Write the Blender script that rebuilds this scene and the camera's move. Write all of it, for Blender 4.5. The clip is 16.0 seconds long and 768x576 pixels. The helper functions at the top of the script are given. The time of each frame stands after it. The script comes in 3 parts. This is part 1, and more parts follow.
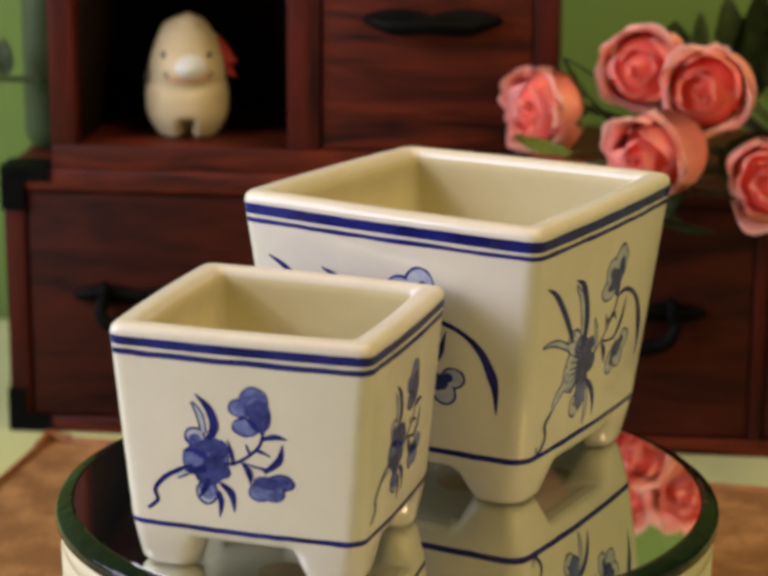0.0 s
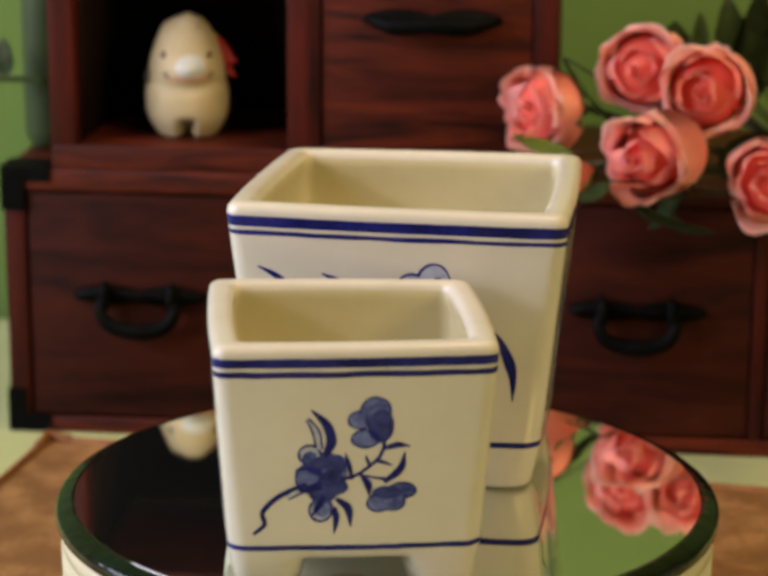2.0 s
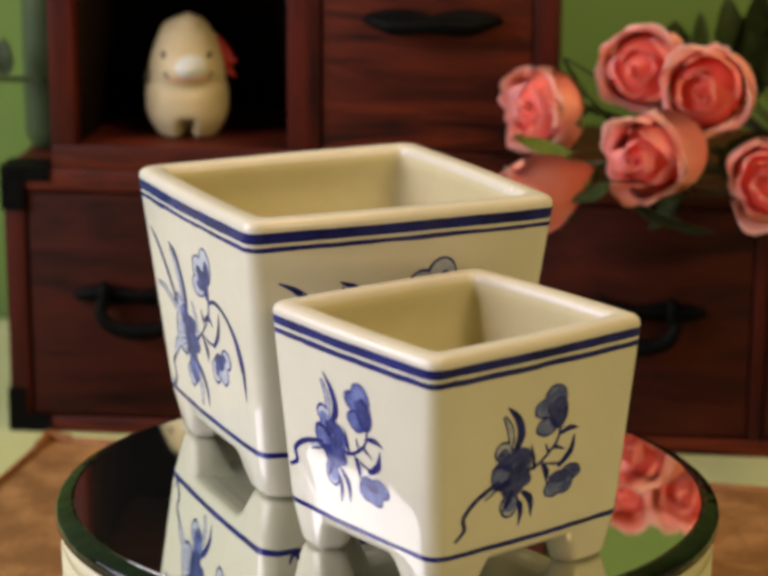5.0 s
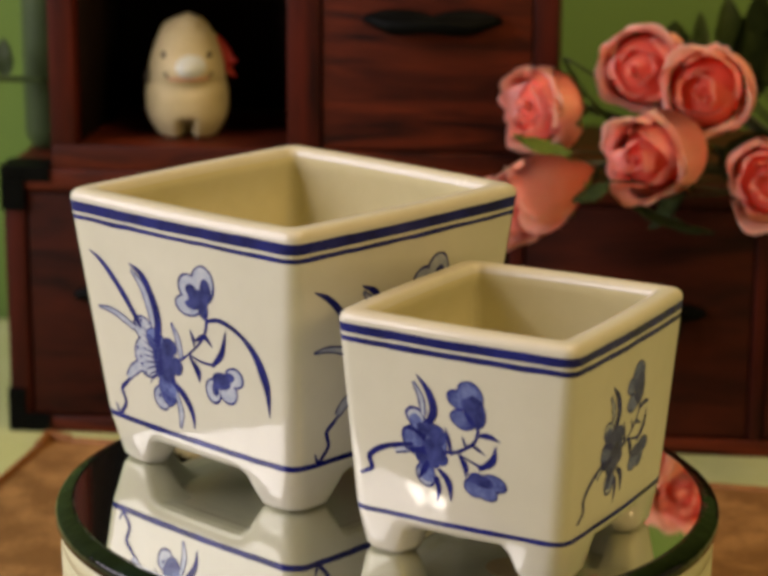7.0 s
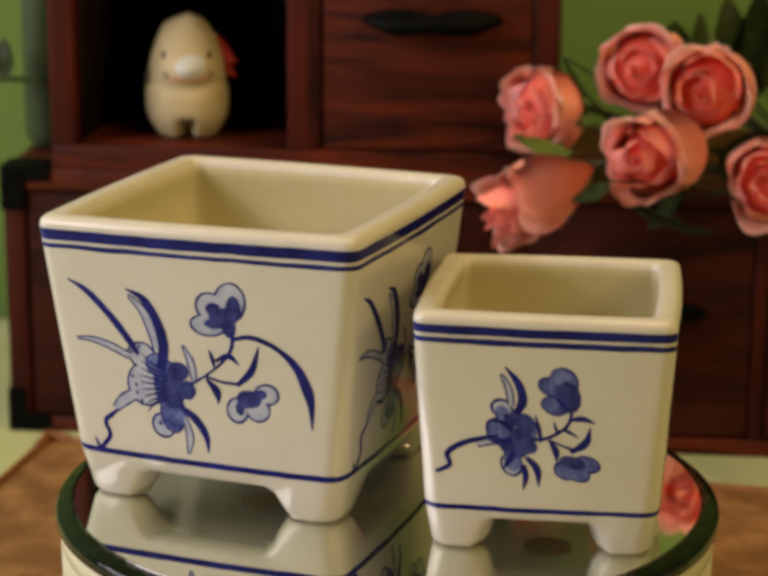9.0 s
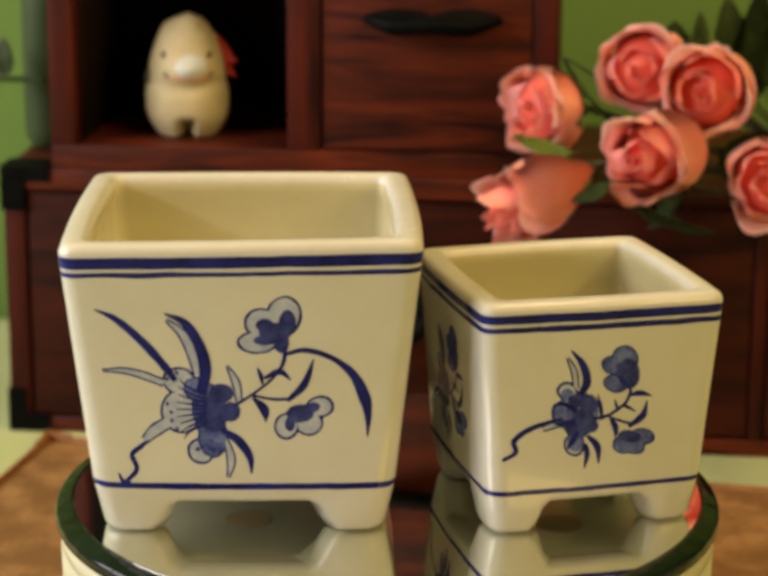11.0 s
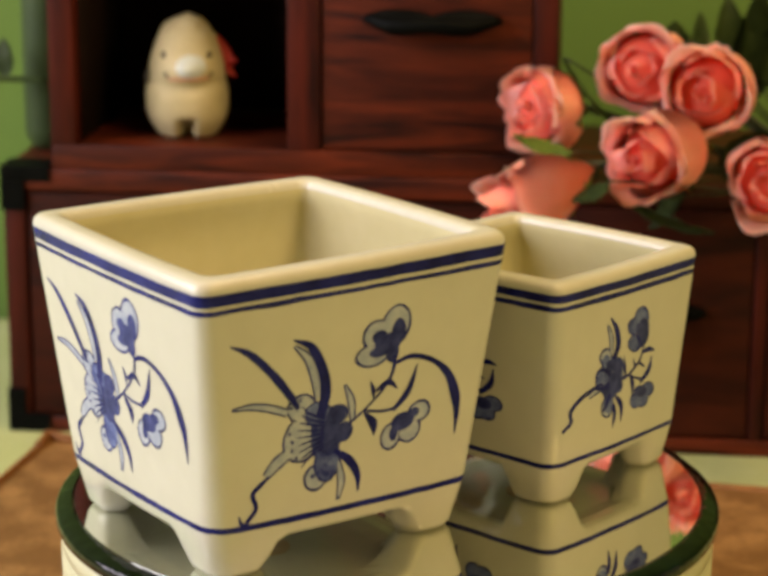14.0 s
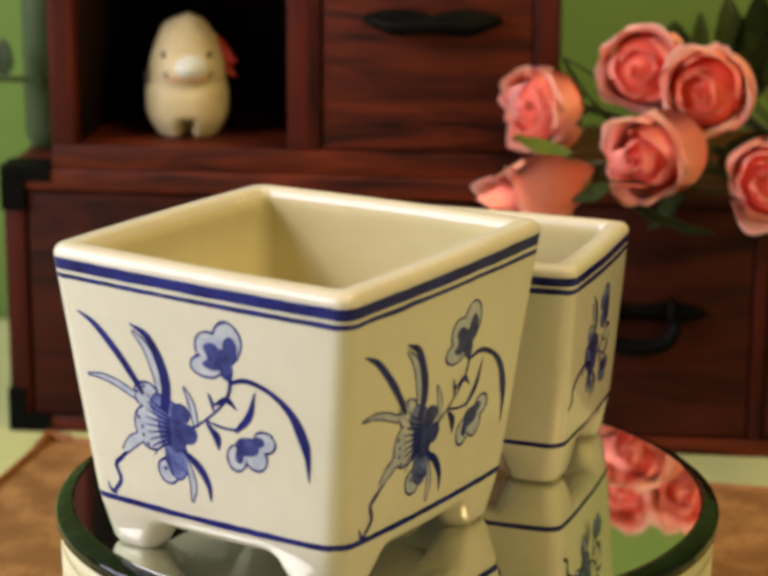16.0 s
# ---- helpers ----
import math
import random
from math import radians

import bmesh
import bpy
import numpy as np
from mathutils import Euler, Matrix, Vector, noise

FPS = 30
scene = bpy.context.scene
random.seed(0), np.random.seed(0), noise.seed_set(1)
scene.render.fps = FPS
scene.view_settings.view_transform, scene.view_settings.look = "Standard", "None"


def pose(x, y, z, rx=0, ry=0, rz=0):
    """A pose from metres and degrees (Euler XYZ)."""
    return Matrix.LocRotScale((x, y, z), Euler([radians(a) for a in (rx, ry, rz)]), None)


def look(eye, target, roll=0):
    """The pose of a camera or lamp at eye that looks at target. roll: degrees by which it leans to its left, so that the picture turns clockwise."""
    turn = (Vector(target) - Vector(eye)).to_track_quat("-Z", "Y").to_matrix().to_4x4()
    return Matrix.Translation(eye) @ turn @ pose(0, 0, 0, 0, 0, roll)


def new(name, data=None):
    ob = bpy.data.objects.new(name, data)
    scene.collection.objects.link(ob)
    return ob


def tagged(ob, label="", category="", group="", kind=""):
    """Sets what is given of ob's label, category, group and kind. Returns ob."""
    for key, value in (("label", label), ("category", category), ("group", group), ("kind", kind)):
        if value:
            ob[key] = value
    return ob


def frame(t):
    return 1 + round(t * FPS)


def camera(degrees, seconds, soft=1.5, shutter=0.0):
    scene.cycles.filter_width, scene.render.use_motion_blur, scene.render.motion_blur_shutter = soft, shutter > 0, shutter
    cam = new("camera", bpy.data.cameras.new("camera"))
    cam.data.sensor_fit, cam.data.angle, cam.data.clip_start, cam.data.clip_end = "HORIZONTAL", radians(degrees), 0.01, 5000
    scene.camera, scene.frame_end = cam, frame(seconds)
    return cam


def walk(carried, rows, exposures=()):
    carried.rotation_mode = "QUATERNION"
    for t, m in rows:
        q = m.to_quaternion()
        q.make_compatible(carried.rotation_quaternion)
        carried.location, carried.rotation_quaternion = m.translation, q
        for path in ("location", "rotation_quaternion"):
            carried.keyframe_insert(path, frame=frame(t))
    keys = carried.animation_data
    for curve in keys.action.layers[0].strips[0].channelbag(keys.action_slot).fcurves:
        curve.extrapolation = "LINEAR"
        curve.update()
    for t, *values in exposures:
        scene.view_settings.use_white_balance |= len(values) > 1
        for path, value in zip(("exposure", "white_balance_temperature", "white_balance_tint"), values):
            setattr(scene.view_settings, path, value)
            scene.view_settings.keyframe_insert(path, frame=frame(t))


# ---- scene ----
EYE = Vector((0.0, -0.77247, 0.2791))
AIM = EYE + Vector((-0.002206, 0.967841, -0.251552))
TABLE = -0.102            # table top below the mirror's surface
SPIN0, SPIN = -0.8, 11.085  # turn of the platter: degrees at the start, degrees a second

cam = camera(20.277, 16.0, soft=3.9)
cam.data.dof.use_dof = True
cam.data.dof.focus_distance = 0.78
cam.data.dof.aperture_fstop = 14.0
walk(cam, [(0.0, look(EYE, AIM, 0.361)), (16.0, look(EYE, AIM, 0.361))],
     exposures=[(0.0, -0.13, 6050, 23), (4.2, -0.08, 6000, 23), (6.3, -0.43, 6750, 20), (9.2, -0.44, 6800, 19), (11.3, 0.0, 6900, 14), (13.5, 0.0, 6800, 15), (16.0, 0.05, 6450, 16)])

# ---- light ----
world = bpy.data.worlds.new("room_air")
scene.world = world
world.use_nodes = True
world.node_tree.nodes["Background"].inputs[0].default_value = (1.0, 0.82, 0.60, 1)
world.node_tree.nodes["Background"].inputs[1].default_value = 0.05


def area_lamp(name, eye, target, size, watts, colour, high=None):
    data = bpy.data.lights.new(name, "AREA")
    data.shape, data.energy, data.color = "ELLIPSE", watts, colour
    data.size, data.size_y = size, high or size
    ob = new(name, data)
    ob.matrix_world = look(eye, target)
    return ob


area_lamp("window_light", (-1.30, -0.165, 0.63), (0, 0.0, 0.03), 1.3, 31.5, (0.93, 0.915, 1.0))
area_lamp("side_light", (-1.35, -0.84, 0.72), (0, 0.0, 0.03), 0.10, 5.0, (1.0, 0.95, 0.90))
area_lamp("desk_light", (1.19, -1.15, 0.88), (0.08, 0.25, 0.05), 0.14, 4.4, (1.0, 0.82, 0.48), 0.08)
# Broad warm fill added beside the desk light to soften its hard shadows.
area_lamp("soft_warm_fill", (1.12, -1.25, 0.96), (0.08, 0.25, 0.05), 1.0, 8.2, (1.0, 0.71, 0.21))
# Overhead fill added to brighten the roses and cabinet; it has no fixture.
area_lamp("rose_top_fill", (0.26, 0.02, 0.98), (0.14, 0.28, 0.08), 0.3, 5.2, (1.0, 0.72, 0.36))


# ---- materials ----
def material(name, c1, c2, scale=20.0, rough=0.5, rough2=None, metal=0.0, bump=0.0, bump_scale=200.0, stretch=(1, 1, 1), coat=0.0, lo=0.35, hi=0.65, distort=0.0, fine=0.3, shine=0.5):
    m = bpy.data.materials.new(name)
    m.use_nodes = True
    n, l = m.node_tree.nodes, m.node_tree.links
    b = n["Principled BSDF"]
    tc = n.new("ShaderNodeTexCoord")
    mp = n.new("ShaderNodeMapping")
    mp.inputs["Scale"].default_value = stretch
    l.new(tc.outputs["Object"], mp.inputs["Vector"])
    a = n.new("ShaderNodeTexNoise")
    a.inputs["Scale"].default_value, a.inputs["Detail"].default_value, a.inputs["Distortion"].default_value = scale, 6, distort
    f = n.new("ShaderNodeTexNoise")
    f.inputs["Scale"].default_value, f.inputs["Detail"].default_value = scale * 7, 3
    l.new(mp.outputs[0], a.inputs["Vector"])
    l.new(mp.outputs[0], f.inputs["Vector"])
    mix = n.new("ShaderNodeMath")
    mix.operation = "MULTIPLY_ADD"
    mix.inputs[1].default_value = fine
    l.new(f.outputs["Fac"], mix.inputs[0])
    sc = n.new("ShaderNodeMath")
    sc.operation = "MULTIPLY"
    sc.inputs[1].default_value = 1 - fine
    l.new(a.outputs["Fac"], sc.inputs[0])
    l.new(sc.outputs[0], mix.inputs[2])
    ramp = n.new("ShaderNodeValToRGB")
    ramp.color_ramp.elements[0].position, ramp.color_ramp.elements[1].position = lo, hi
    ramp.color_ramp.elements[0].color, ramp.color_ramp.elements[1].color = (*c1, 1), (*c2, 1)
    l.new(mix.outputs[0], ramp.inputs[0])
    l.new(ramp.outputs[0], b.inputs["Base Color"])
    b.inputs["Metallic"].default_value = metal
    b.inputs["Roughness"].default_value = rough
    b.inputs["Specular IOR Level"].default_value = shine
    b.inputs["Coat Weight"].default_value = coat
    b.inputs["Coat Roughness"].default_value = 0.06
    if rough2 is not None:
        r = n.new("ShaderNodeMapRange")
        r.inputs["To Min"].default_value, r.inputs["To Max"].default_value = rough, rough2
        l.new(mix.outputs[0], r.inputs["Value"])
        l.new(r.outputs[0], b.inputs["Roughness"])
    if bump:
        g = n.new("ShaderNodeTexNoise")
        g.inputs["Scale"].default_value, g.inputs["Detail"].default_value = bump_scale, 3
        l.new(mp.outputs[0], g.inputs["Vector"])
        bp = n.new("ShaderNodeBump")
        bp.inputs["Strength"].default_value, bp.inputs["Distance"].default_value = bump, 0.001
        l.new(g.outputs["Fac"], bp.inputs["Height"])
        l.new(bp.outputs[0], b.inputs["Normal"])
    return m


GLAZE = material("cream_glaze", (0.537, 0.525, 0.430), (0.592, 0.579, 0.480), 14, 0.04, 0.10, bump=0.55, bump_scale=36)
# Yellower than the outside glaze; used from the inner lip down.
GLAZE_IN = material("yellow_cream_glaze", (0.545, 0.500, 0.280), (0.605, 0.555, 0.335), 18, 0.04, 0.10, bump=0.22, bump_scale=50)
GLAZE_RIM = material("satin_rim_glaze", (0.56, 0.535, 0.42), (0.61, 0.585, 0.47), 40, 0.18, 0.32, bump=0.14, bump_scale=45)
NAVY = material("navy_underglaze", (0.004, 0.005, 0.075), (0.016, 0.021, 0.190), 90, 0.06, bump=0.16, bump_scale=60, shine=0.16)
WASH = material("blue_wash", (0.018, 0.027, 0.165), (0.150, 0.195, 0.43), 110, 0.10, lo=0.38, hi=0.62, shine=0.2)
DEEP = material("deep_blue_wash", (0.009, 0.012, 0.095), (0.050, 0.066, 0.250), 170, 0.10, lo=0.36, hi=0.66, shine=0.2)
PALE = material("pale_blue_wash", (0.27, 0.32, 0.45), (0.46, 0.49, 0.55), 160, 0.18)
WOOD = material("red_brown_wood", (0.016, 0.0028, 0.0014), (0.108, 0.0165, 0.0040), 9, 0.45, 0.6, bump=0.12, bump_scale=60, stretch=(1.0, 9, 9), lo=0.36, hi=0.66, distort=1.6, fine=0.16, shine=0.16)
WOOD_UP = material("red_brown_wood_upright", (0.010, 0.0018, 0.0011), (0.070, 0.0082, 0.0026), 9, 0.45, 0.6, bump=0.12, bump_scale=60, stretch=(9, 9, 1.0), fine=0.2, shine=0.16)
WOOD_CALM = material("dull_red_brown_wood", (0.009, 0.0020, 0.0011), (0.060, 0.0104, 0.0036), 9, 0.5, 0.65, bump=0.1, bump_scale=60, stretch=(1.0, 6, 6), lo=0.32, hi=0.72, distort=1.2, fine=0.22, shine=0.12)
DARKWOOD = material("unlit_inside_wood", (0.030, 0.015, 0.010), (0.060, 0.028, 0.017), 20, 0.8, shine=0.1)
IRON = material("black_iron", (0.0012, 0.0015, 0.0013), (0.0035, 0.004, 0.0034), 80, 0.45, 0.6, bump=0.2, bump_scale=300, shine=0.04)
# Near-black copy of the inside wood: the cubby's shade is in the colour.
CUBBY_SHADE = material("cubby_shade_wood", (0.008, 0.004, 0.003), (0.018, 0.009, 0.006), 20, 0.8, shine=0.08)
WALL = material("green_wall_paint", (0.098, 0.186, 0.025), (0.113, 0.205, 0.030), 6, 0.7, bump=0.05)
CREAMWALL = material("cream_room_paint", (0.50, 0.42, 0.27), (0.56, 0.47, 0.31), 3, 0.8)
CLOTH = material("pale_green_cloth", (0.40, 0.44, 0.17), (0.46, 0.50, 0.22), 25, 0.8, bump=0.3, bump_scale=700)
MATTE = material("brown_brocade", (0.185, 0.085, 0.020), (0.33, 0.170, 0.052), 45, 0.6, bump=0.5, bump_scale=500, lo=0.45, hi=0.62)
HEM = material("orange_brown_hem", (0.17, 0.062, 0.013), (0.26, 0.105, 0.024), 60, 0.55, bump=0.4, bump_scale=600)
DRUM = material("cream_enamel", (0.52, 0.50, 0.32), (0.60, 0.57, 0.38), 12, 0.35)
CLAY = material("brown_clay", (0.40, 0.29, 0.17), (0.48, 0.36, 0.22), 60, 0.8)
MIRROR = material("silvered_glass", (0.84, 0.86, 0.76), (0.86, 0.88, 0.78), 5, 0.03, metal=0.993)
BEVEL = material("green_glass_bevel", (0.0010, 0.0016, 0.0012), (0.003, 0.011, 0.0095), 16, 0.02, 0.08, bump=0.8, bump_scale=110, shine=0.28, lo=0.46, hi=0.64)
LEAF = material("dark_rose_leaf", (0.025, 0.044, 0.014), (0.062, 0.092, 0.027), 60, 0.5, bump=0.3, shine=0.2)
LEAFL = material("light_rose_leaf", (0.10, 0.19, 0.03), (0.20, 0.30, 0.05), 60, 0.5, bump=0.3)
LEAFM = material("olive_rose_leaf", (0.040, 0.075, 0.016), (0.085, 0.125, 0.030), 60, 0.5, bump=0.3)
STEM = material("rose_stem", (0.012, 0.020, 0.007), (0.03, 0.045, 0.015), 60, 0.5)
VASE = material("dark_green_glaze", (0.030, 0.050, 0.017), (0.045, 0.070, 0.024), 40, 0.6, shine=0.2)
FIGURE = material("cream_bisque", (0.46, 0.395, 0.215), (0.56, 0.475, 0.27), 55, 0.6, bump=0.1)
SNOUT = material("pale_blue_paint", (0.50, 0.56, 0.54), (0.58, 0.62, 0.58), 80, 0.5)
RED = material("red_paint", (0.45, 0.025, 0.025), (0.6, 0.05, 0.04), 80, 0.5)
INK = material("dark_paint", (0.02, 0.015, 0.01), (0.04, 0.03, 0.02), 80, 0.5)
LIP = material("salmon_paint", (0.5, 0.2, 0.12), (0.55, 0.25, 0.15), 80, 0.5)


def petal_material(name, base, edge):
    m = bpy.data.materials.new(name)
    m.use_nodes = True
    n, l = m.node_tree.nodes, m.node_tree.links
    b = n["Principled BSDF"]
    uv = n.new("ShaderNodeUVMap")
    sep = n.new("ShaderNodeSeparateXYZ")
    l.new(uv.outputs[0], sep.inputs[0])
    no = n.new("ShaderNodeTexNoise")
    no.inputs["Scale"].default_value, no.inputs["Detail"].default_value = 9, 4
    l.new(uv.outputs[0], no.inputs["Vector"])
    ad = n.new("ShaderNodeMath")
    ad.operation = "MULTIPLY_ADD"
    ad.inputs[1].default_value = 0.35
    l.new(no.outputs["Fac"], ad.inputs[0])
    l.new(sep.outputs["Y"], ad.inputs[2])
    ramp = n.new("ShaderNodeValToRGB")
    ramp.color_ramp.elements[0].position, ramp.color_ramp.elements[1].position = 0.45, 1.15 - 0.02
    ramp.color_ramp.elements[1].position = 1.0
    ramp.color_ramp.elements[0].color, ramp.color_ramp.elements[1].color = (*base, 1), (*edge, 1)
    l.new(ad.outputs[0], ramp.inputs[0])
    l.new(ramp.outputs[0], b.inputs["Base Color"])
    b.inputs["Roughness"].default_value = 0.55
    b.inputs["Subsurface Weight"].default_value = 0.6
    b.inputs["Subsurface Radius"].default_value = (1.0, 0.45, 0.35)
    b.inputs["Subsurface Scale"].default_value = 0.004
    tr = n.new("ShaderNodeBsdfTranslucent")
    mx = n.new("ShaderNodeMixShader")
    mx.inputs[0].default_value = 0.36
    l.new(ramp.outputs[0], tr.inputs["Color"])
    l.new(b.outputs[0], mx.inputs[1])
    l.new(tr.outputs[0], mx.inputs[2])
    l.new(mx.outputs[0], n["Material Output"].inputs["Surface"])
    return m


PETAL_OUT = petal_material("outer_petal", (0.98, 0.40, 0.28), (0.99, 0.62, 0.51))
PETAL_IN = petal_material("inner_petal", (0.98, 0.185, 0.12), (0.99, 0.47, 0.375))


# ---- building helpers ----
def mesh_of(name, bm, mats, smooth=True):
    me = bpy.data.meshes.new(name)
    bmesh.ops.recalc_face_normals(bm, faces=bm.faces)
    bm.to_mesh(me)
    bm.free()
    for m in (mats if isinstance(mats, (list, tuple)) else [mats]):
        me.materials.append(m)
    if smooth:
        for p in me.polygons:
            p.use_smooth = True
    return me


def part(name, bm, mats, parent, label="", smooth=True):
    ob = new(name, mesh_of(name, bm, mats, smooth))
    ob.parent = parent
    if label:
        ob["label"] = label
    return ob


def thing(name, m=None):
    ob = new(name)
    ob.empty_display_size = 0.01
    if m is not None:
        ob.matrix_world = m
    return ob


def box(bm, x0, x1, y0, y1, z0, z1, bevel=0.0008):
    v = [bm.verts.new((x, y, z)) for x in (x0, x1) for y in (y0, y1) for z in (z0, z1)]
    fs = [bm.faces.new([v[i] for i in q]) for q in ((0, 1, 3, 2), (4, 6, 7, 5), (0, 4, 5, 1), (2, 3, 7, 6), (0, 2, 6, 4), (1, 5, 7, 3))]
    if bevel:
        es = list({e for f in fs for e in f.edges})
        bmesh.ops.bevel(bm, geom=es, offset=bevel, segments=2, affect="EDGES", profile=0.6)
    return bm


def boxed(*a, **k):
    return box(bmesh.new(), *a, **k)


def loft(bm, rings, close_first=True, close_last=True, mat=0):
    vs = [[bm.verts.new(p) for p in ring] for ring in rings]
    n = len(rings[0])
    for a, b in zip(vs, vs[1:]):
        for i in range(n):
            bm.faces.new((a[i], a[(i + 1) % n], b[(i + 1) % n], b[i])).material_index = mat
    if close_first:
        bm.faces.new(vs[0][::-1]).material_index = mat
    if close_last:
        bm.faces.new(vs[-1]).material_index = mat
    return bm


def lathe(profile, n=64):
    return loft(bmesh.new(), [[(r * math.cos(2 * math.pi * i / n), r * math.sin(2 * math.pi * i / n), z) for i in range(n)] for r, z in profile])


def spline(points, steps=7):
    """A smooth line through points of any dimension."""
    pts = [np.array(p, float) for p in points]
    pts = [2 * pts[0] - pts[1]] + pts + [2 * pts[-1] - pts[-2]]
    out = []
    for i in range(1, len(pts) - 2):
        a, b, c, d = pts[i - 1:i + 3]
        for k in range(steps):
            t = k / steps
            out.append(0.5 * (2 * b + (c - a) * t + (2 * a - 5 * b + 4 * c - d) * t * t + (3 * b - a - 3 * c + d) * t ** 3))
    out.append(pts[-2])
    return out


def tube(points, radii, n=10, bm=None, steps=6):
    line = spline([(*p, r) for p, r in zip(points, radii)], steps)
    rings, side = [], None
    for i, q in enumerate(line):
        a, b = line[max(i - 1, 0)], line[min(i + 1, len(line) - 1)]
        d = Vector(b[:3] - a[:3]).normalized()
        ref = side if side else (Vector((0, 0, 1)) if abs(d.z) < 0.9 else Vector((1, 0, 0)))
        side = (ref - d * ref.dot(d)).normalized()
        up = d.cross(side)
        rings.append([Vector(q[:3]) + (side * math.cos(2 * math.pi * k / n) + up * math.sin(2 * math.pi * k / n)) * max(q[3], 1e-5) for k in range(n)])
    return loft(bm if bm else bmesh.new(), rings)


# ---- the setting ----
def structure(name, bm, mat, label, smooth=False):
    return tagged(new(name, mesh_of(name, bm, mat, smooth)), label, name.split("_")[0], "", "structure")


structure("wall_back", boxed(-1.6, 1.6, 0.62, 0.70, -0.9, 1.5, bevel=0), WALL, "plain matt green painted wall behind the chest")
structure("wall_west", boxed(-1.68, -1.6, -2.2, 0.70, -0.9, 1.5, bevel=0), CREAMWALL, "plain cream painted side wall of the room")
structure("wall_east", boxed(1.6, 1.68, -2.2, 0.70, -0.9, 1.5, bevel=0), CREAMWALL, "plain cream painted side wall of the room")
structure("wall_front", boxed(-1.68, 1.68, -2.28, -2.2, -0.9, 1.5, bevel=0), CREAMWALL, "plain cream painted wall opposite the chest")
structure("ceiling", boxed(-1.68, 1.68, -2.28, 0.70, 1.5, 1.58, bevel=0), CREAMWALL, "plain cream painted ceiling of the room")
structure("floor", boxed(-1.68, 1.68, -2.28, 0.70, -0.98, -0.9, bevel=0), DARKWOOD, "dark wooden floor under the table")


def build_table():
    t = tagged(thing("table", pose(0, 0, TABLE)), "red-brown wooden table under a pale green cloth", "table")
    part("tabletop", boxed(-0.7, 0.7, -0.6, 0.6, -0.03, -0.003, bevel=0.003), WOOD, t)
    c = tagged(thing("tablecloth", pose(0, 0, TABLE)), "pale green woven cloth spread on the table", "tablecloth")
    part("cloth", boxed(-0.705, 0.705, -0.605, 0.605, -0.003, 0.0, bevel=0.001), CLOTH, c)
    for x in (-0.64, 0.64):
        for y in (-0.54, 0.54):
            part("leg", boxed(x - 0.03, x + 0.03, y - 0.03, y + 0.03, -0.798, -0.03), WOOD, t)


build_table()


def build_placemat():
    t = tagged(thing("placemat", pose(-0.1864, 0.3491, TABLE, 0, 0, -11.0)), "brown brocade placemat with a stitched hem under the turntable", "placemat")
    bm = bmesh.new()
    nx, ny = 60, 50
    grid = [[bm.verts.new((0.44 * i / nx, -0.5 * j / ny, 0.0022 + 0.0006 * noise.noise((i * 0.2, j * 0.2, 1)))) for i in range(nx + 1)] for j in range(ny + 1)]
    for j in range(ny):
        for i in range(nx):
            bm.faces.new((grid[j][i], grid[j][i + 1], grid[j + 1][i + 1], grid[j + 1][i]))
    part("panel", bm, MATTE, t)
    hem = bmesh.new()
    tube([(0, 0, 0.0055), (0.012, 0, 0.0035), (0.04, 0, 0.0022), (0.44, 0, 0.002)], [0.0026, 0.0026, 0.0024, 0.0024], 8, hem, 20)
    part("hem", hem, HEM, t, "orange-brown stitched hem")
    hem = bmesh.new()
    tube([(0, 0, 0.0055), (-0.0003, -0.015, 0.0035), (-0.001, -0.05, 0.0022), (-0.01, -0.5, 0.002)], [0.0026, 0.0026, 0.0024, 0.0024], 8, hem, 20)
    part("hem", hem, HEM, t, "orange-brown stitched hem")


build_placemat()


# ---- turntable ----
def build_turntable():
    base = tagged(thing("turntable", pose(0, 0.0015, TABLE)), "cream round turntable drum on a brown placemat", "turntable")
    h = -TABLE
    part("drum", lathe([(0.001, 0.003), (0.118, 0.003), (0.1225, 0.006), (0.1235, h - 0.030), (0.1232, h - 0.0292), (0.1232, h - 0.0285), (0.1235, h - 0.0278), (0.1236, h - 0.0165), (0.1230, h - 0.016), (0.1230, h - 0.0155), (0.1236, h - 0.015), (0.1236, h - 0.008), (0.122, h - 0.0075), (0.001, h - 0.0075)], 128), DRUM, base)
    plate = tagged(thing("mirror_platter", pose(0, 0.0015, 0)), "round silver mirror with a dark green glass edge", "mirror")
    part("mirror", lathe([(0.001, -0.002), (0.1184, -0.002), (0.1184, 0.0), (0.001, 0.0)], 160), MIRROR, plate, "silver mirror surface", smooth=False)
    part("glass_edge", lathe_ring([(0.1185, -0.0072), (0.1245, -0.0072), (0.1254, -0.0064), (0.1254, -0.0034), (0.1249, -0.0024), (0.1240, -0.0018), (0.1196, -0.0002), (0.1186, -0.0001)], 160), BEVEL, plate, "dark green bevelled glass rim")
    return plate


def lathe_ring(profile, n=96):
    bm = bmesh.new()
    cols = [[bm.verts.new((r * math.cos(2 * math.pi * i / n), r * math.sin(2 * math.pi * i / n), z)) for r, z in profile] for i in range(n)]
    k = len(profile)
    for i in range(n):
        a, b = cols[i], cols[(i + 1) % n]
        for j in range(k):
            bm.faces.new((a[j], b[j], b[(j + 1) % k], a[(j + 1) % k]))
    return bm


platter = build_turntable()


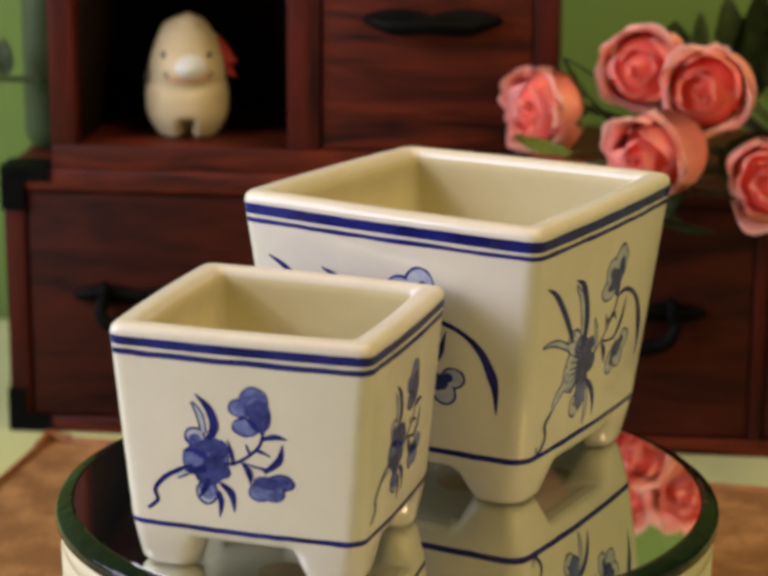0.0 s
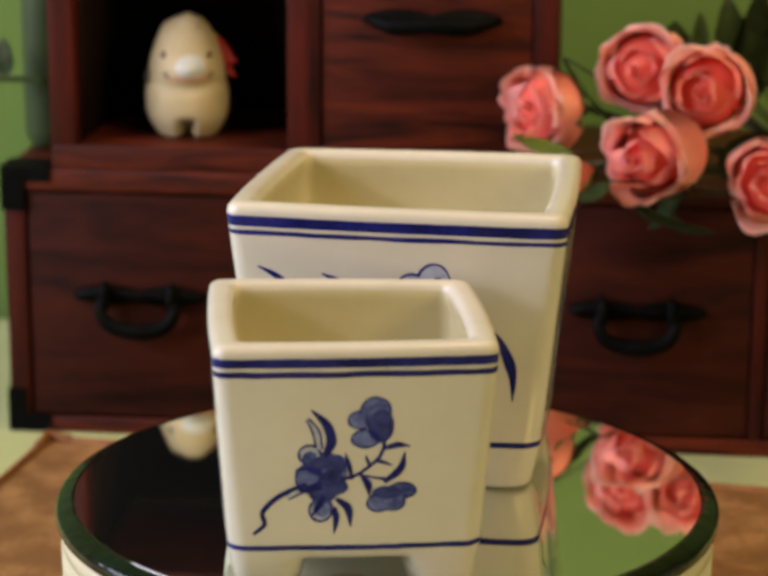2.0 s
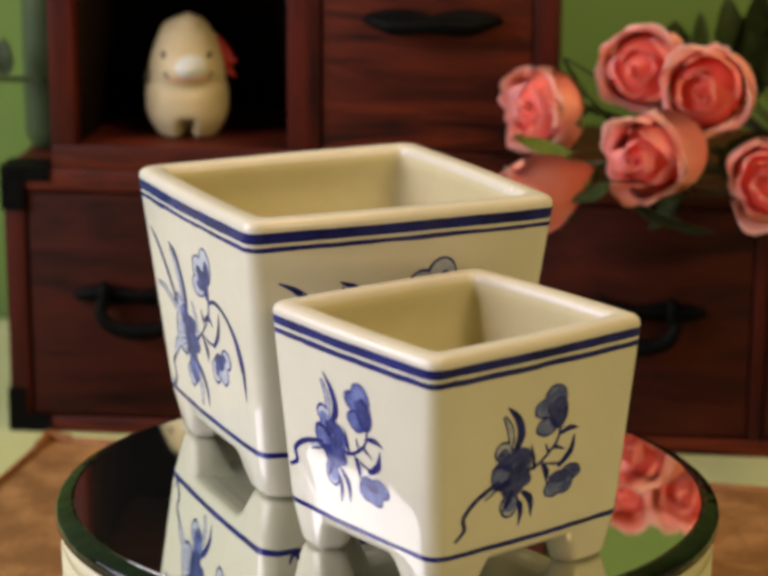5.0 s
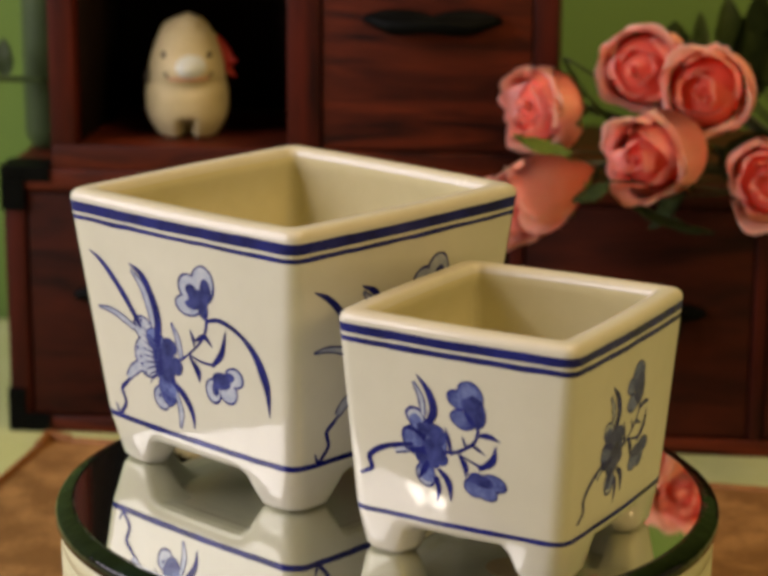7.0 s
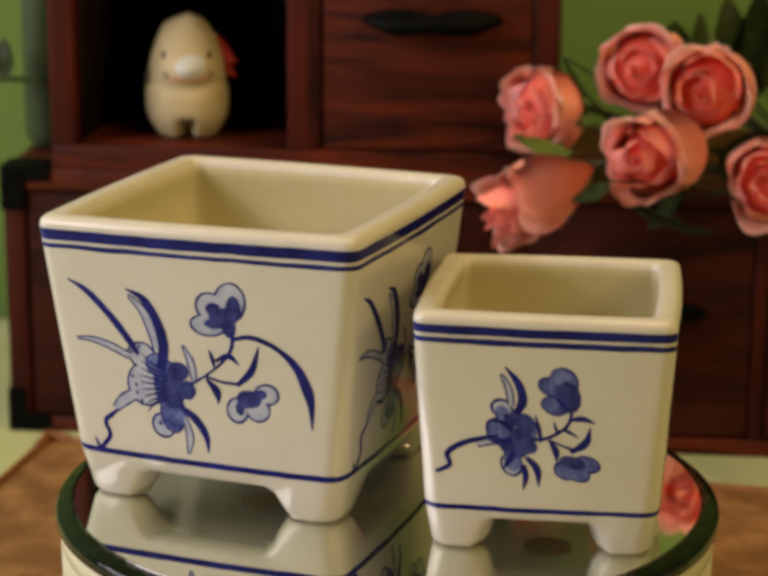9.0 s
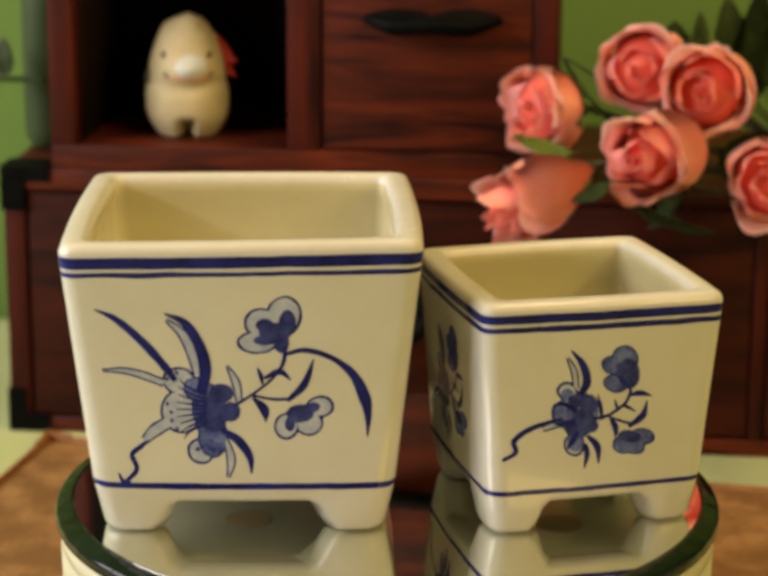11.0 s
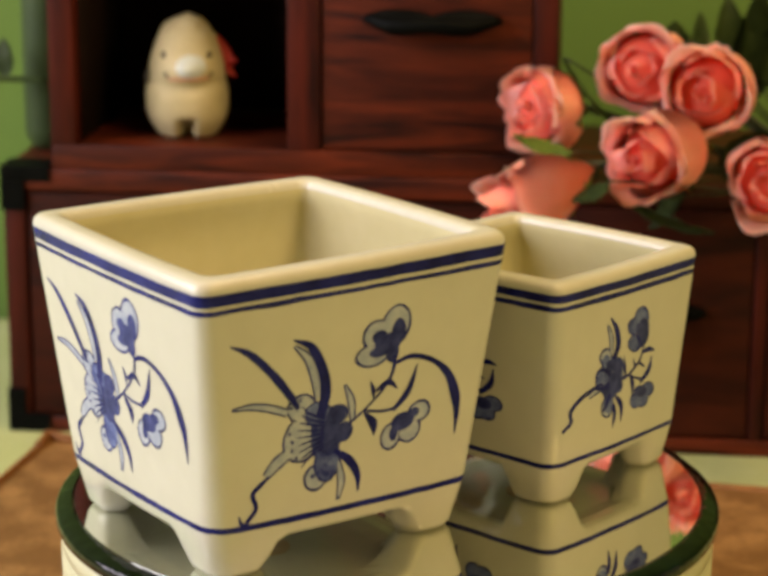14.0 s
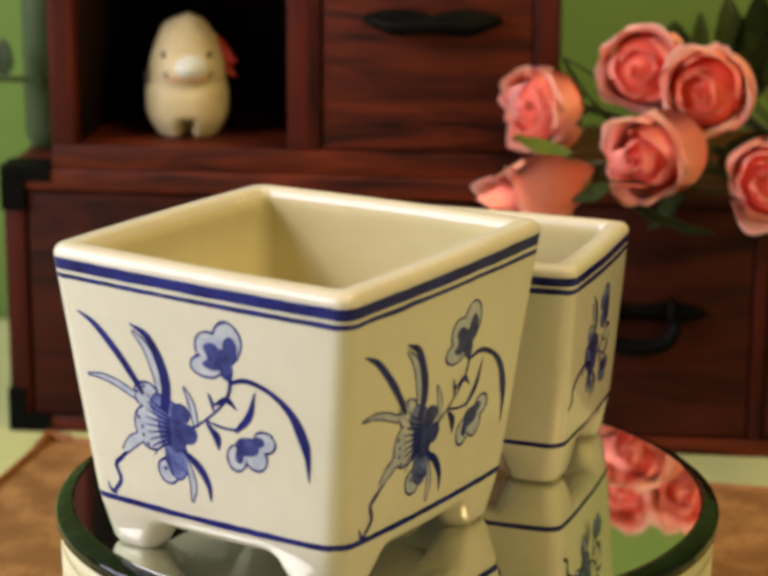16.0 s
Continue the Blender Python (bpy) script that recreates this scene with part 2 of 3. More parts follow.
# ---- pots ----
def smoothstep(a, b, x):
    t = min(max((x - a) / (b - a), 0.0), 1.0)
    return t * t * (3 - 2 * t)


class PotShape:
    """Square tapering pot on four corner feet. Corner k of the rim may stand off by warp[k]."""

    def __init__(self, foot, line, band, top, aspect, radius, lip, arch, bulge, warp):
        self.foot, self.line, self.band, self.top = foot, line, band, top  # (half width, height)
        self.aspect, self.radius, self.lip, self.arch, self.warp = aspect, radius, lip, arch, warp
        self.bulge = bulge  # how far the middle of a side stands out

    def half(self, z):
        if z >= self.line[1]:
            (a0, z0), (a1, z1) = self.line, self.band
        else:
            (a0, z0), (a1, z1) = self.foot, self.line
        return a0 + (a1 - a0) * (z - z0) / (z1 - z0)

    def rad(self, z):
        """Radius of the upright corners, tighter towards the rim."""
        return self.radius * (1 - 0.32 * min(1.0, max(0.0, z / self.band[1])))

    def bend(self, x, y, z):
        a = self.half(min(z, self.band[1]))
        u, v = max(-1, min(1, x / a)), max(-1, min(1, y / a))
        w = ((1 + u) * (1 + v) / 4, (1 - u) * (1 + v) / 4, (1 - u) * (1 - v) / 4, (1 + u) * (1 - v) / 4)
        d = [sum(wk * self.warp[k][i] for k, wk in enumerate(w)) for i in range(3)]
        return Vector((x + d[0], y + d[1], z + d[2] * max(0.0, (z - self.line[1]) / (self.band[1] - self.line[1]))))

    def outline(self, a, r, flat=22, arc=7):
        hx, hy = a * self.aspect, a / self.aspect
        pts = []
        for k, (sx, sy) in enumerate(((1, 1), (-1, 1), (-1, -1), (1, -1))):
            cx, cy = sx * (hx - r), sy * (hy - r)
            for i in range(arc + 1):
                t = math.radians(90 * k + 90 * i / arc)
                pts.append((cx + r * math.cos(t), cy + r * math.sin(t)))
            nx, ny = ((-1, 1), (-1, -1), (1, -1), (1, 1))[k]
            ex, ey = nx * (hx - r), ny * (hy - r)
            t = math.radians(90 * k + 90)
            p0, p1 = pts[-1], (ex + r * math.cos(t), ey + r * math.sin(t))
            for i in range(1, flat):
                f = i / flat
                swell = self.bulge * (1 - (2 * f - 1) ** 2)
                pts.append((p0[0] + (p1[0] - p0[0]) * f + swell * math.cos(t), p0[1] + (p1[1] - p0[1]) * f + swell * math.sin(t)))
        return pts

    def low(self, x, y, a):
        z, u0, u1 = self.arch
        return z * (1 - smoothstep(u0, u1, min(abs(x), abs(y)) / a))

    def body(self):
        b1, z1, z0, r = self.band[0], self.band[1], self.top, self.radius
        rings = []

        def ring(inset, z, rr=None):
            a = self.half(min(z, z1)) - inset
            rings.append([self.bend(x, y, z) for x, y in self.outline(a, min(rr or self.rad(z), a * 0.9))])

        def low_ring(inset, up, cap=None):
            a = self.foot[0] - inset
            pts = []
            for x, y in self.outline(self.foot[0], r):
                zl = self.low(x, y, self.foot[0]) + up
                if cap is not None:
                    zl = min(zl, cap)
                k = self.half(zl) / self.foot[0] * (1 - inset / self.foot[0])
                pts.append(self.bend(x * k, y * k, zl))
            rings.append(pts)

        zb = self.arch[0] + 0.0012
        rings.append([Vector((x * 0.02, y * 0.02, zb)) for x, y in self.outline(self.foot[0], r)])
        rings.append([Vector((x * 0.72, y * 0.72, zb)) for x, y in self.outline(self.foot[0], r)])
        low_ring(0.0085, 0.0006, zb)
        low_ring(0.0060, 0.0)
        low_ring(0.0024, 0.0)
        low_ring(0.0008, 0.0008)
        low_ring(0.0, 0.0026)
        zs = self.line[1]
        for i in range(13):
            ring(0, zs + (z1 - zs) * i / 12)
        rise = z0 - z1
        for d, f in ((0.0001, 0.35), (0.0005, 0.66), (0.0015, 0.90), (0.0030, 1.0), (0.0062, 1.0), (0.0078, 0.93), (0.0088, 0.68), (0.0093, 0.25), (0.0091, -0.6)):
            ring(d * self.lip / 0.0094, z1 + rise * f, self.rad(z1) * (1 - 0.35 * d / 0.0094))
        ring(self.lip * 0.80, z1 - 0.006, r * 0.6)
        for i in range(1, 7):
            ring(self.lip * 0.66 + 0.0002 * i, z1 - 0.006 - (z1 - 0.030) * i / 6, r * 0.65)
        ring(self.lip + 0.006, 0.0215, r * 0.65)
        ring(self.half(0.021) * 0.97, 0.021, 0.001)
        return loft(bmesh.new(), rings)

    def stripe(self, zlo, zhi, seed, off=0.00006, wob=0.0002):
        """A painted band that runs round the pot between two heights."""
        rings = []
        for i in range(4):
            f = i / 3
            base = zlo + (zhi - zlo) * f
            a = self.half(base) + off
            ring = []
            for x, y in self.outline(a, self.rad(base)):
                d = wob * (noise.noise((x * 70, y * 70, seed + (7 if f > 0.5 else 0))) + 0.6 * noise.noise((x * 260, y * 260, seed)))
                zz = base + d * abs(2 * f - 1)
                ring.append(self.bend(x, y, zz))
            rings.append(ring)
        return loft(bmesh.new(), rings, False, False)

    def on_face(self, side, u, v, vlo, vhi, off):
        z = vlo + (vhi - vlo) * v
        a = self.half(z)
        hn, ht = (a / self.aspect, a * self.aspect) if side % 2 == 0 else (a * self.aspect, a / self.aspect)
        t = math.radians(90 + 90 * side)
        n, s = Vector((math.cos(t), math.sin(t), 0)), Vector((-math.sin(t), math.cos(t), 0))
        flat = ht - self.rad(z)
        q = n * (hn + off + self.bulge * max(0.0, 1 - (u * ht / flat) ** 2)) + s * (u * ht)
        return self.bend(q.x, q.y, z)


class Brush:
    """Paint strokes on one face of a pot: across -100 to 100, up 0 to 100, widths in millimetres."""

    def __init__(self, shape, side, lo, hi, seed, lean=(0.0, 0.0, 0.0)):
        self.shape, self.side, self.lo, self.hi, self.bm = shape, side, lo, hi, bmesh.new()
        self.rng, self.layer, self.weight = random.Random(seed), 0, 1.22
        self.du, self.dv = self.rng.uniform(-1, 1), self.rng.uniform(0.5, 2)
        self.lean, self.lift, self.tail = lean  # how this side's spray leans, sits higher, and reaches at its root
        self.wide = shape.half((lo + hi) / 2) * 1000.0
        self.tall = (hi - lo) * 1000.0

    def put(self, u, v, off):
        v += self.lift + self.lean * u
        u += self.tail * (0.1 + 0.009 * min(0.0, u + 40))
        return self.bm.verts.new(self.shape.on_face(self.side, (u + self.du) / 100, (v + self.dv) / 100, self.lo, self.hi, off))

    def strip(self, pts, mat, off, grow=0.0):
        line = spline(pts, 7)
        self.layer += 1
        off += self.layer * 5e-7
        rows = []
        for i, q in enumerate(line):
            a, b = line[max(i - 1, 0)], line[min(i + 1, len(line) - 1)]
            d = np.array([(b[0] - a[0]) * self.wide, (b[1] - a[1]) * self.tall])
            d /= max(np.hypot(*d), 1e-9)
            w = max(q[2], 0.2) * self.weight / 2 + grow
            w *= 1 + 0.10 * noise.noise((i * 0.6, self.layer * 3.1, self.side))
            nx, ny = -d[1] * w / self.wide * 100, d[0] * w / self.tall * 100
            rows.append([self.put(q[0] + nx * k, q[1] + ny * k, off) for k in (1, 0, -1)])
        for a, b in zip(rows, rows[1:]):
            for k in (0, 1):
                self.bm.faces.new((a[k], a[k + 1], b[k + 1], b[k])).material_index = mat

    def oval(self, u, v, rx, ry, mat, off, n=22, grow=0.0):
        self.layer += 1
        off += self.layer * 5e-7
        c = self.put(u, v, off)
        ring = []
        for i in range(n):
            t = 2 * math.pi * i / n
            w = 1 + 0.07 * noise.noise((math.cos(t) * 1.3 + self.layer, math.sin(t) * 1.3, self.side))
            ring.append(self.put(u + (rx * w + grow) * math.cos(t) / self.wide * 100, v + (ry * w + grow) * math.sin(t) / self.tall * 100, off))
        for i in range(n):
            self.bm.faces.new((c, ring[i], ring[(i + 1) % n])).material_index = mat

    def dark(self, *pts):
        self.strip(pts, 0, 0.00009)

    def pale(self, *pts):
        self.strip(pts, 0, 0.00003, 0.50)
        self.strip(pts, 2, 0.00005, -0.20)

    def petal(self, *ps):
        for p in ps:
            self.oval(*p, 0, 0.000025, grow=0.52)
        for p in ps:
            self.oval(*p, 2, 0.00005, grow=-0.40)

    def mid(self, *ps):
        for p in ps:
            self.oval(*p, 0, 0.00004, grow=0.32)
        for p in ps:
            self.oval(*p, 1, 0.00006, grow=-0.30)

    def heart(self, *ps):
        for p in ps:
            self.oval(*p, 3, 0.000075)

    def dot(self, *ps):
        for p in ps:
            self.oval(*p, 0, 0.00011, 10)


def large_spray(b):
    b.petal((-38, 50, 5.4, 4.8), (-38, 35, 6.8, 8.0), (-27, 16, 4.6, 4.6))
    b.petal((24, 80, 5.5, 7.1), (11, 77, 5.2, 5.2), (9, 68, 6.5, 3.9))
    b.petal((47, 37, 4.6, 3.8), (41, 29, 4.6, 4.3), (27, 28, 4.1, 4.7))
    b.pale((-43, 79, 0.5), (-34, 72, 2.2), (-29, 62, 2.4), (-27, 53, 1.6))
    b.pale((-83, 55, 0.3), (-71, 55, 1.4), (-60, 53, 1.9), (-47, 49, 1.9))
    b.pale((-12, 24, 0.9), (-8, 12, 2.2), (-10, 3, 0.5))
    b.pale((-44, 31, 2.8), (-55, 26, 3.2), (-62, 21, 1.8))
    b.pale((-9, 57, 0.3), (-4, 49, 1.9), (-2, 39, 1.3))
    b.mid((-21, 36, 5.8, 10.4), (-28, 46, 4.2, 4.4), (-19, 23, 5.2, 8.0))
    b.heart((-13, 44, 4.3, 3.8), (-8, 35, 3.8, 3.8), (-18, 34, 5, 6.9))
    b.heart((19, 72, 5.4, 4.0), (26, 77, 2.9, 4.6), (13, 76, 3.0, 2.4), (14, 69, 4.4, 1.9), (23, 67, 2.6, 3.4))
    b.heart((35, 34, 5, 3.5), (29, 29, 1.9, 2.8), (43, 37, 2.5, 1.9))
    for k in range(9):
        v = 22 + 3.6 * k
        b.dark((-41 + 0.9 * abs(k - 4), v, 0.3), (-33, 0.75 * v + 9, 0.6), (-22, 0.45 * v + 20, 0.9))
    b.dark((-83, 84, 0.5), (-71, 79, 2), (-57, 68, 2.6), (-46, 57, 2.4), (-40, 50, 1.4))
    b.dark((-44, 82, 0.5), (-32, 77, 2.5), (-24, 65, 3.1), (-22, 55, 3.5), (-25, 44, 3.1))
    b.dark((-14, 27, 1.3), (-3, 21, 2.8), (4, 13, 2.2), (5, 5, 0.5))
    b.dark((-60, 21, 0.8), (-65, 18, 1.5), (-71, 14, 1.6), (-69, 7, 1.5), (-76, 1, 1.4))
    b.dark((-81, 5, 0.5), (-79, 1, 1.3), (-74, 0, 0.8))
    b.dark((-5, 38, 0.9), (7, 44, 0.8), (18, 51, 0.9), (24, 58, 1.2), (25, 66, 1.3))
    b.dark((9, 56, 0.5), (11, 52, 1.4), (12, 48, 0.6))
    b.dark((13, 51, 0.9), (22, 54, 2), (29, 50, 0.3))
    b.dark((6, 43, 0.8), (18, 41, 0.9), (29, 41, 0.9))
    b.dark((27, 40, 1.3), (37, 48, 2.4), (42, 60, 0.3))
    b.dark((6, 42, 0.8), (13, 36, 2.8), (14, 30, 0.3))
    b.dark((24, 62, 1.2), (37, 64, 1.6), (53, 60, 1.6), (66, 52, 2.5), (74, 41, 3.4), (77, 33, 2.2), (78, 22, 0.3))
    b.dot((-45, 51, 0.6, 0.8), (-46, 39, 0.6, 0.8), (-44, 35, 0.6, 0.8), (-44, 31, 0.6, 0.8), (-41, 27, 0.6, 0.8), (-39, 54, 0.6, 0.8), (-29, 17, 0.8, 0.9), (-24, 15, 0.6, 0.8))


def small_spray(b):
    b.pale((-35, 75, 0.5), (-29, 67, 1.6), (-27, 57, 1.3))
    b.pale((-40, 34, 1.8), (-52, 29, 1.2))
    b.petal((-34, 54, 3.4, 3.3), (-27, 21, 3.6, 3.8))
    b.mid((14, 79, 4.8, 4.8), (3, 74, 3.8, 3.2), (7, 63, 4.5, 3.2))
    b.mid((35, 32, 4.5, 2.9), (28, 25, 4.2, 2.9), (17, 25, 3.8, 3.2))
    b.mid((-34, 52, 2.8, 2.8), (-33, 40, 5.3, 5.6), (-26, 23, 3.4, 3.8), (-20, 44, 5.6, 6.2))
    b.heart((18, 70, 4.2, 5.8), (11, 73, 2.2, 2.2))
    b.heart((23, 31, 4.8, 2.4))
    b.heart((-19, 37, 4.6, 5.0), (-15, 48, 3.4, 3.8), (-13, 35, 3.2, 2.8), (-25, 31, 4.8, 3.2), (-25, 49, 3.6, 2.4))
    b.dark((-32, 80, 0.5), (-22, 72, 2.4), (-18, 62, 2.7), (-23, 53, 1.9))
    b.dark((-15, 28, 1.3), (-6, 22, 2.4), (-4, 11, 0.3))
    b.dark((-17, 23, 1.6), (-15, 16, 1.9), (-17, 7, 0.3))
    b.dark((-37, 37, 0.9), (-47, 34, 1.3), (-61, 28, 1.5), (-71, 20, 1.4), (-70, 13, 1.3), (-79, 7, 1))
    b.dark((-11, 39, 1.1), (3, 43, 1), (17, 52, 1), (21, 61, 1))
    b.dark((21, 57, 1), (30, 59, 1.8), (40, 58, 0.3))
    b.dark((7, 53, 0.5), (9, 49, 1), (11, 47, 0.5))
    b.dark((-8, 55, 0.3), (-5, 47, 1.4), (-3, 39, 0.8))
    b.dark((15, 50, 1), (20, 49, 1.1), (27, 47, 0.3))
    b.dark((2, 42, 0.6), (14, 40, 0.8), (24, 39, 1))
    b.dark((21, 37, 1.3), (33, 45, 2.2), (36, 55, 0.3))
    b.dark((4, 41, 0.8), (9, 36, 2.2), (10, 29, 0.3))
    b.dark((-45, 45, 0.5), (-36, 46, 1.4), (-26, 43, 2.2))
    b.dark((-44, 33, 0.6), (-36, 34, 1.8), (-26, 36, 2.4))
    b.dark((-33, 18, 0.6), (-28, 24, 1.8), (-24, 30, 1.4))
    b.dark((8, 68, 0.6), (12, 66, 1.6), (17, 62, 1.2))


def build_pot(label, shape, wide, gap, thin, line, spray, seed, leans):
    pot = tagged(thing("planter_pot"), label, "pot", "blue and white planter pots")
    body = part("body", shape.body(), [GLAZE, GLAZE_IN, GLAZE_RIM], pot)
    around = len(shape.outline(shape.foot[0], shape.radius))
    for f in body.data.polygons:
        if 20 * around <= f.index < 27 * around:  # over the lip
            f.material_index = 2
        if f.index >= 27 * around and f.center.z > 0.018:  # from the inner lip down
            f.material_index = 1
        if f.center.z < shape.arch[0] + 0.002 and abs(f.normal.z) > 0.9:
            f.use_smooth = False
    hole = lathe([(0.0005, shape.arch[0] + 0.0008), (0.009, shape.arch[0] + 0.0008), (0.009, shape.arch[0] + 0.0014), (0.0005, shape.arch[0] + 0.0014)], 32)
    part("drain_plug", hole, CLAY, pot, "brown unglazed drain hole plug", smooth=False)
    z1, zl = shape.band[1], shape.line[1]
    part("rim_band", shape.stripe(z1 - wide, z1, seed), NAVY, pot, "broad navy blue painted band")
    part("thin_band", shape.stripe(z1 - wide - gap - thin, z1 - wide - gap, seed + 1, wob=0.00035), NAVY, pot, "thin navy blue painted line")
    part("foot_band", shape.stripe(zl - line / 2, zl + line / 2, seed + 2, wob=0.00035), NAVY, pot, "thin navy blue painted line")
    for side in range(4):
        b = Brush(shape, side, zl, z1 - wide - gap - thin, seed * 10 + side, leans.get(side, (0.0, 0.0, 0.0)))
        spray(b)
        part("flower_spray", b.bm, [NAVY, WASH, PALE, DEEP], pot, "blue hand-painted flower spray")
    return pot


large_pot = build_pot("large square cream pot painted with blue flower sprays, on the mirror",
                      PotShape((0.0500, 0.0), (0.0538, 0.0192), (0.0625, 0.1051), 0.1094, 1.001, 0.0085, 0.0098, (0.0124, 0.47, 0.70), 0.0013,
                               ((0.00075, 0.00026, 0.0011), (-0.0005, -0.0003, 0.0), (0.00047, 0.00046, 0.0), (-0.00067, -0.0004, -0.0011))),
                      0.0041, 0.0013, 0.0018, 0.0024, large_spray, 3, {2: (0.03, 4.0, 0.0)})
small_pot = build_pot("small square cream pot painted with blue flower sprays, on the mirror",
                      PotShape((0.0390, 0.0), (0.0416, 0.0168), (0.0458, 0.0832), 0.0871, 1.0276, 0.0072, 0.0090, (0.0120, 0.44, 0.64), 0.0010,
                               ((-0.0005, -0.0001, -0.0001), (0.00016, 0.0002, 0.0001), (0, 0.0002, -0.0006), (0.0004, -0.0013, 0.0005))),
                      0.0032, 0.0012, 0.0021, 0.0019, small_spray, 6, {3: (-0.14, 2.5, 30.0)})


# ---- wooden chest ----
CHEST = pose(-0.2105, 0.3716, TABLE, 0, 0, -5.31)


def iron_handle(parent, x, z, bail=True):
    """Iron pull with a winged plate and a hanging bail; x along the front, z up, on the front at y = 0."""
    y0 = -0.002
    plate = bmesh.new()
    front, back = [], []
    n = 40
    for i in range(n):
        t = 2 * math.pi * i / n
        c, s = math.cos(t), math.sin(t)
        px = 0.037 * c
        wing = 0.0030 + 0.0036 * abs(math.sin(min(abs(px) / 0.037, 1) * math.pi * 0.9)) ** 0.8
        pz = wing * (1 if s > 0 else -0.75) * abs(s) ** 0.5
        front.append((x + px * 0.97, y0 - 0.0025, z + pz * 0.9))
        back.append((x + px, y0 + 0.001, z + pz))
    loft(plate, [back, front])
    pull = bmesh.new()
    if bail:
        for k in (-1, 1):  # knuckles that hold the bail
            tube([(x + k * 0.0185, y0, z + 0.0065), (x + k * 0.0185, y0 - 0.0055, z + 0.005), (x + k * 0.0185, y0 - 0.006, z - 0.004), (x + k * 0.0185, y0 - 0.001, z - 0.005)], [0.0022, 0.0030, 0.0030, 0.0022], 10, plate)
        tube([(x - 0.0185, y0 - 0.004, z + 0.002), (x - 0.0205, y0 - 0.007, z - 0.006), (x - 0.0165, y0 - 0.008, z - 0.0135), (x - 0.008, y0 - 0.008, z - 0.0170), (x, y0 - 0.008, z - 0.0178), (x + 0.008, y0 - 0.008, z - 0.0170), (x + 0.0165, y0 - 0.008, z - 0.0135), (x + 0.0205, y0 - 0.007, z - 0.006), (x + 0.0185, y0 - 0.004, z + 0.002)],
             [0.0026, 0.0032, 0.0040, 0.0046, 0.0048, 0.0046, 0.0040, 0.0032, 0.0026], 10, pull)
    else:
        tube([(x - 0.034, y0 - 0.003, z + 0.001), (x - 0.019, y0 - 0.009, z - 0.0018), (x, y0 - 0.011, z - 0.0010), (x + 0.019, y0 - 0.009, z - 0.0018), (x + 0.034, y0 - 0.003, z + 0.001)], [0.0025, 0.0048, 0.0044, 0.0048, 0.0025], 10, pull)
    part("handle_plate", plate, IRON, parent, "winged black iron plate")
    part("handle", pull, IRON, parent, "hanging black iron bail" if bail else "black iron bar pull")


def build_lower_chest():
    c = tagged(thing("drawer_chest", CHEST), "low red-brown wooden drawer chest with black iron corners", "chest")
    w, h, d = 0.560, 0.150, 0.17
    part("top_board", boxed(0, w, 0, d, h - 0.0125, h, bevel=0.0015), WOOD, c)
    part("bottom_board", boxed(0, w, 0, d, 0, 0.0090, bevel=0.0012), WOOD, c)
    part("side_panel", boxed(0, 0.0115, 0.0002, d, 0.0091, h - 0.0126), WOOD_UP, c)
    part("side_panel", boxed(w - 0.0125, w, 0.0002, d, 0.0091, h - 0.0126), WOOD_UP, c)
    part("back_panel", boxed(0.0116, w - 0.0126, d - 0.006, d - 0.001, 0.0091, h - 0.0126, bevel=0), DARKWOOD, c)
    edges = [(0.0130, 0.1385), (0.1475, 0.2755), (0.2845, 0.4062), (0.4152, 0.5460)]
    for a, b in ((0.1395, 0.1465), (0.2765, 0.2835), (0.4072, 0.4142)):
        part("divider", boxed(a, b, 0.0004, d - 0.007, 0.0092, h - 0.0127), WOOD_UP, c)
    for a, b in edges:
        dr = part("drawer", boxed(a, b, 0.0015, 0.013, 0.0102, h - 0.0137, bevel=0.0010), WOOD_CALM, c, "red-brown drawer with a black iron pull")
        iron_handle(dr, (a + b) / 2 - (0.001 if a < 0.1 else 0), 0.0800)
    for x0, sx in ((-0.0012, 1), (w + 0.0012, -1)):
        for top in (True, False):
            bm = bmesh.new()
            arm, post, thick = (0.0275, 0.0135, 0.0085) if top else (0.0235, 0.0100, 0.0105)
            zt = h + 0.0012 if top else -0.0
            zs = (zt, zt - thick) if top else (zt, thick)
            ze = h - 0.0235 if top else 0.0250
            xs = sorted((x0, x0 + sx * arm))
            box(bm, xs[0], xs[1], -0.0014, 0.0004 if not top else 0.022, min(zs), max(zs), 0.0007)
            xs = sorted((x0, x0 + sx * post))
            box(bm, xs[0], xs[1], -0.0016, 0.0002, min(zs[1], ze), max(zs[1], ze), 0.0006)
            xs = sorted((x0, x0 + sx * 0.0014))
            box(bm, xs[0], xs[1], -0.0014, 0.025, min(zs[1], ze), max(zs[1], ze), 0.0004)
            part("corner_bracket", bm, IRON, c, "black iron corner bracket", smooth=False)


